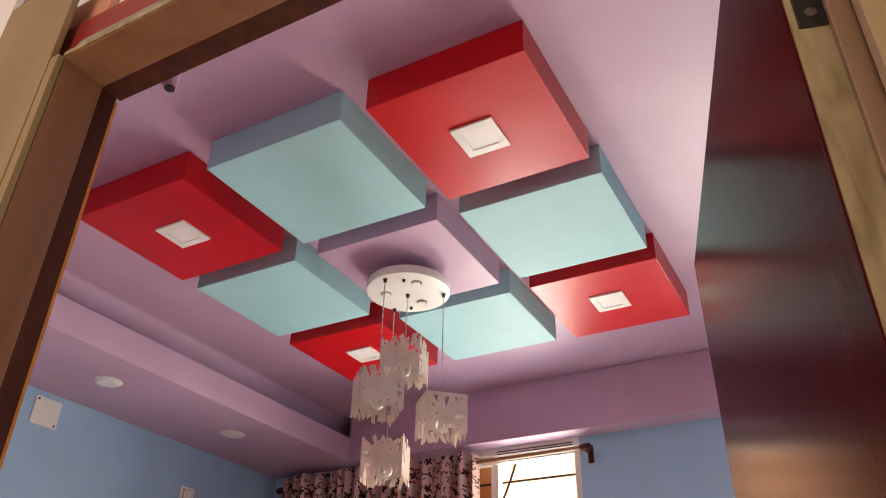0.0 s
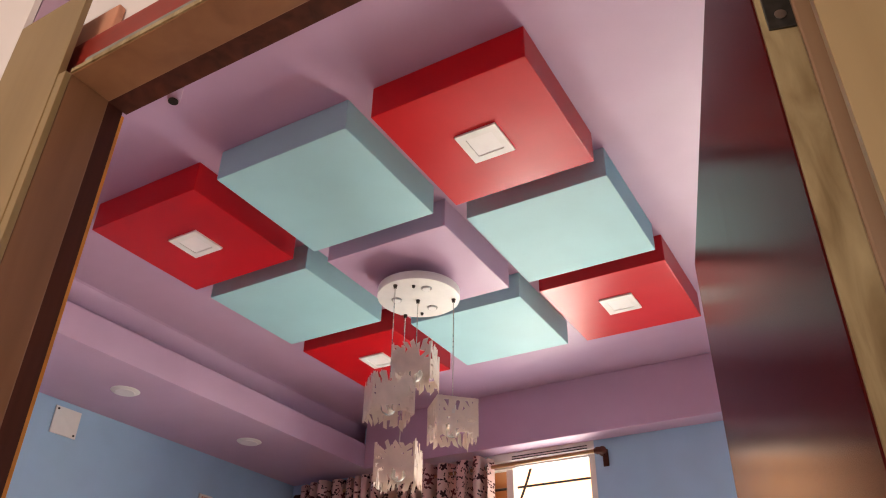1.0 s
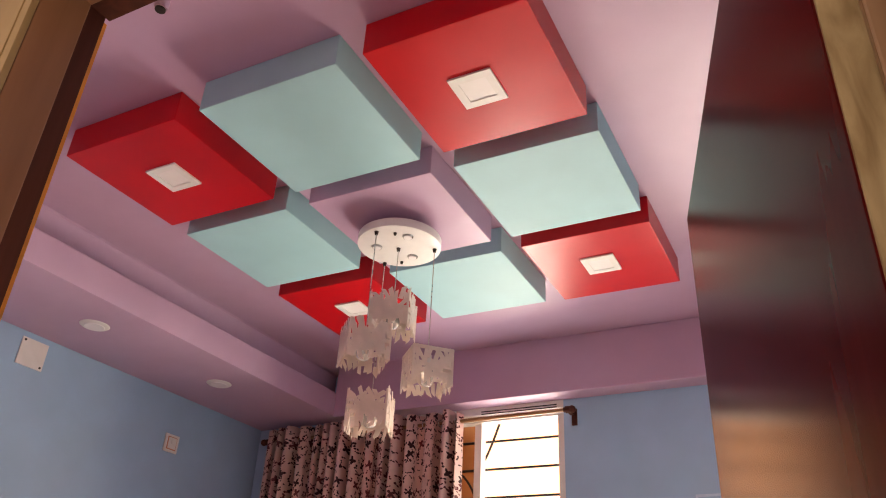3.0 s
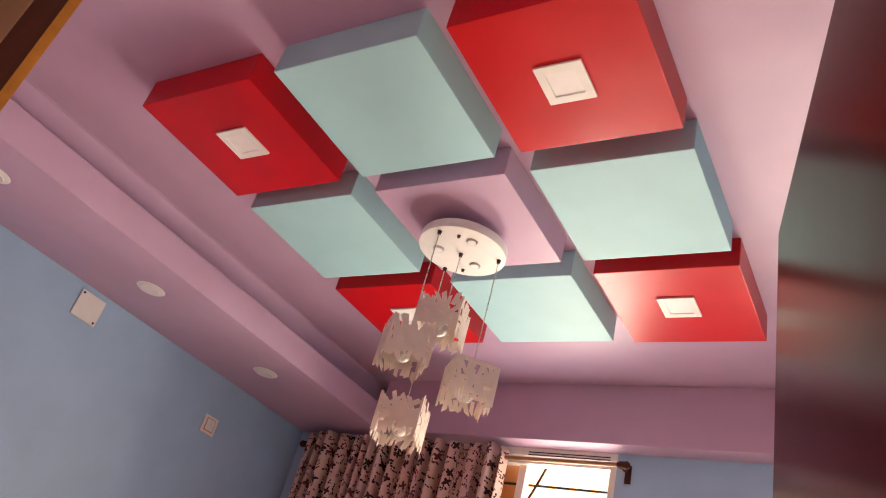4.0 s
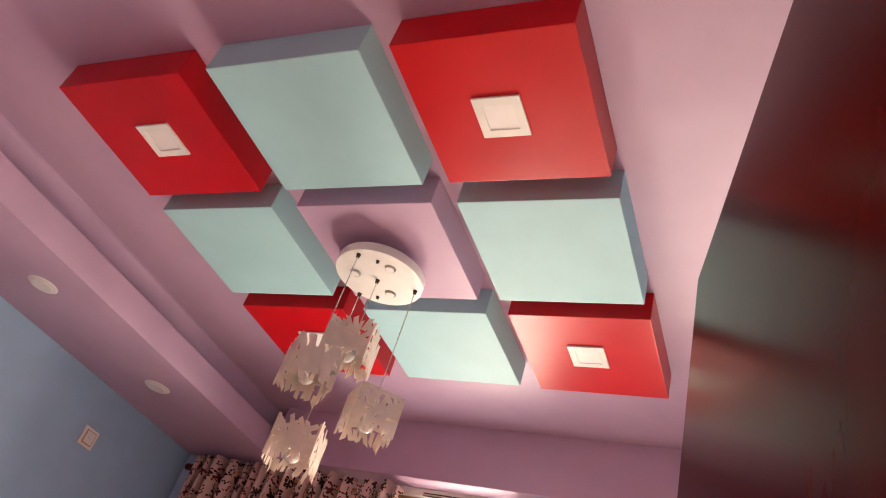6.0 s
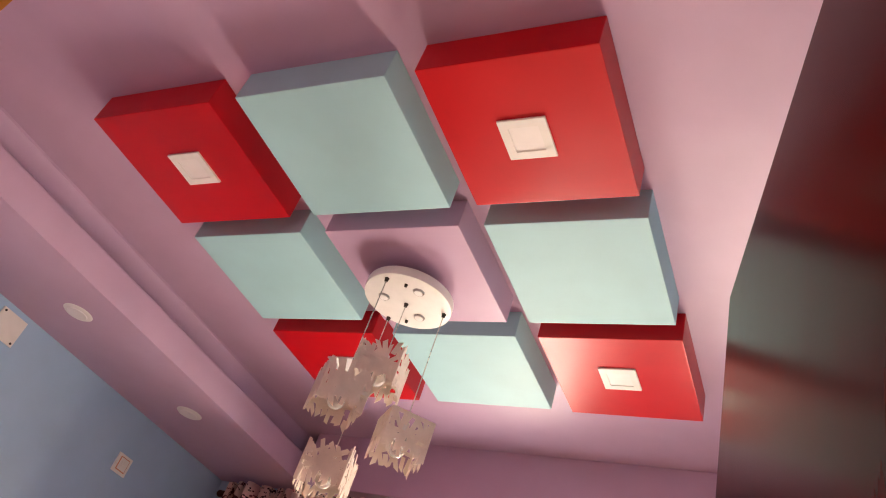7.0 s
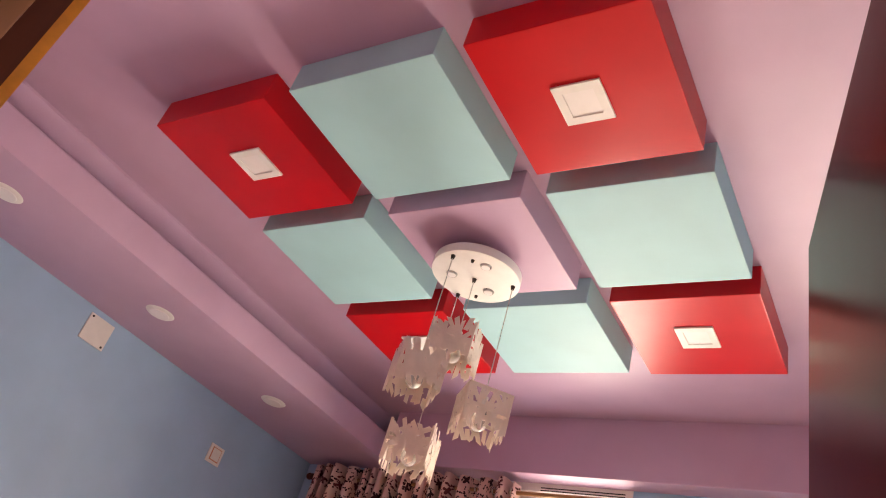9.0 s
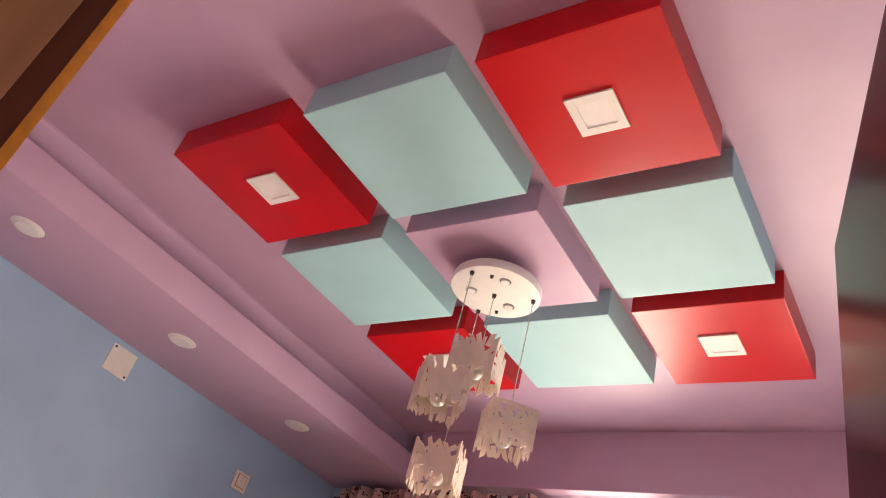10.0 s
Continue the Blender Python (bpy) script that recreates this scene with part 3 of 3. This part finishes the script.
def curtain_rod():
    base = tagged(new("curtain_rod"), "wooden curtain rod on dark turned brackets", "curtain rod")
    bm = bmesh.new()
    add_cyl(bm, 0.0125, 0.0125, 2.36, pose(-1.04, 1.895, 2.512, 0, 89.46, 0), 20)
    part("rod", bm, RODWOOD, base, smooth=True)
    for x, z in ((0.138, 2.523), (-2.20, 2.501)):
        bm = bmesh.new()
        add_cyl(bm, 0.022, 0.022, 0.030, pose(x, 1.895, z, 0, 90, 0), 20)
        add_cyl(bm, 0.017, 0.017, 0.012, pose(x - 0.020, 1.895, z, 0, 90, 0), 20)
        add_box(bm, x - 0.012, x + 0.012, 1.900, NY - 0.012, z - 0.012, z + 0.016)
        add_box(bm, x - 0.004, x + 0.030, NY - 0.014, NY, z - 0.075, z + 0.030)
        bevel(bm, 0.003)
        part("bracket", bm, DARKWOOD_AND_SHADE, base, "dark wooden rod bracket")
        s = 1 if x > 0 else -1
        bm = bmesh.new()
        bmesh.ops.create_uvsphere(bm, u_segments=16, v_segments=10, radius=0.024)
        bmesh.ops.translate(bm, verts=bm.verts, vec=(x + s * 0.026, 1.895, z))
        part("finial", bm, DARKWOOD_AND_SHADE, base, "dark rounded finial", True)


curtain_rod()


def balcony_frame():
    base = tagged(new("door_2"), "open balcony doorway with a dark wooden frame", "door", kind="structure")
    xa, xb, za, zb = BAL
    box_part("side_post", (xa, xa + 0.018, NY - 0.004, NY + 0.035, 0, zb), DARKWOOD_AND_SHADE, base, bev=0.004)
    box_part("side_post", (xb - 0.045, xb, NY - 0.004, NY + 0.12, 0, zb), DARKWOOD_AND_SHADE, base, bev=0.004)
    box_part("head", (xa + 0.018, xb - 0.045, NY - 0.004, NY + 0.035, zb - 0.018, zb), DARKWOOD_AND_SHADE, base, bev=0.004)
    w = 0.012
    box_part("border", (xa - 0.050, xa - 0.050 + w, NY - 0.006, NY, 0, zb + 0.07), BORDER, base, "thin pale blue border strip")
    box_part("border", (xb + 0.05, xb + 0.05 + w, NY - 0.006, NY, 0, zb + 0.07), BORDER, base, "thin pale blue border strip")
    box_part("border", (xa - 0.050 + w, xb + 0.05, NY - 0.006, NY, zb + 0.07 - w, zb + 0.07), BORDER, base, "thin pale blue border strip")


balcony_frame()


# ---- door frame and open leaf in the south wall ----
def door_frame():
    base = tagged(new("door_frame"), "brown wooden door frame with tan casing and transom", "door frame", kind="structure")
    ya = -2.045
    xl, xr, zh = 0.53, 1.708, 2.098
    # post: reveal and stop rebate on the room side
    box_part("post", (DL + 0.02, xl, -2.03, -1.945, 0, zh + 0.012), FRAMEWOOD, base, bev=0.003)
    # rebates coloured darker than the post to hold their shade
    box_part("rebate", (DL + 0.02, xl - 0.010, -1.945, -1.906, 0, zh + 0.03), DARKWOOD_AND_SHADE, base, "rebated edge, its shade put in as darker wood")
    box_part("room_edge", (DL + 0.02, xl - 0.045, -1.906, SY + 0.021, 0, zh + 0.03), ORANGE, base, "orange painted room-side edge")
    box_part("casing", (DL, xl - 0.022, ya, -2.032, 0, DT), CASING, base, "wide tan casing board", 0.0015)
    box_part("casing_edge", (xl - 0.022, xl, ya + 0.002, -2.031, 0, zh), CASING, base, "narrow tan edge board", 0.0015)
    # dark strip that paints the black gap between hinge strip and casing
    box_part("gap_shade", (xr + 0.012, DR - 0.02, -1.913, -1.901, 0, DT - 0.01), DARKWOOD_AND_SHADE, base, "dark strip added for the shaded gap beside the casing")
    box_part("post_strip", (xr - 0.001, xr + 0.021, -1.934, -1.914, 0, DT - 0.01), STRIPWOOD, base, "brown hinge strip of the post", 0.003)
    box_part("casing", (xr + 0.010, DR, ya, -2.008, 0, DT), CASING, base, "wide tan casing board", 0.0015)
    box_part("head", (xl, xr + 0.03, -2.03, -1.945, zh, zh + 0.012), FRAMEWOOD, base, bev=0.002)
    box_part("head_rebate", (xl - 0.010, xr + 0.03, -1.945, SY + 0.003, zh + 0.008, zh + 0.032), DARKWOOD_AND_SHADE, base, "rebated edge, its shade put in as darker wood")
    box_part("head_strip", (xl, xr + 0.03, -2.034, -2.028, zh + 0.002, zh + 0.012), RAWWOOD, base, "pale thin edge strip")
    box_part("ledge", (xl + 0.02, xr + 0.02, -2.027, -2.017, zh + 0.012, zh + 0.036), LEDGE, base, "grey mortar ledge", 0.003)
    box_part("transom_rail", (DL + 0.02, xr + 0.03, -2.015, -1.999, zh + 0.013, zh + 0.118), REDWOOD, base, "red stained transom rail", 0.003)
    box_part("transom_block", (DL + 0.02, xl + 0.016, -1.997, -1.980, zh + 0.013, zh + 0.222), PEACH, base, "peach painted block", 0.004)
    box_part("transom_panel", (DL + 0.02, DR - 0.02, -1.978, -1.952, zh + 0.034, 2.62), HALL, base, "pale pink plastered transom panel")
    bm = bmesh.new()
    add_cyl(bm, 0.013, 0.013, 0.05, pose(0.630, -1.876, 2.136), 20)
    part("bolt_socket", bm, LILAC, base, "painted round bolt socket", True)
    # solid dark disc that paints the shade inside the socket
    bm = bmesh.new()
    add_cyl(bm, 0.010, 0.010, 0.004, pose(0.630, -1.876, 2.110), 20)
    part("socket_hole", bm, SCREW, base, "dark disc put in for the shaded socket hole")


door_frame()


def door_leaf():
    hx, hy, tx, ty = 1.672, -1.905, 1.381, -0.880
    ang = math.degrees(math.atan2(ty - hy, tx - hx))
    length = math.hypot(tx - hx, ty - hy)
    base = tagged(new("door_1"), "dark mahogany glossy door leaf standing open", "door", kind="structure")
    # local x runs from the hinge to the free edge, local y towards the doorway's left
    box_part("leaf", (0.004, length, -0.044, 0.0, 0.01, 2.040), VENEER, base, bev=0.0015)
    box_part("hinge_edge", (0.0, 0.004, -0.042, -0.002, 0.012, 2.038), RAWWOOD, base, "raw wooden hinge edge")
    for z in (1.712, 0.95, 0.18):
        hinge = box_part("hinge", (-0.003, 0.0, -0.038, -0.008, z, z + 0.105), STEEL, base, "dark steel butt hinge", 0.001)
        for k in range(3):
            bm = bmesh.new()
            add_cyl(bm, 0.0065, 0.005, 0.003, pose(-0.0042, -0.023, z + 0.018 + 0.034 * k, 0, 90, 0), 14)
            part("screw", bm, METAL, hinge, "bright worn screw head")
    base.matrix_world = pose(hx, hy, 0, 0, 0, ang)


door_leaf()
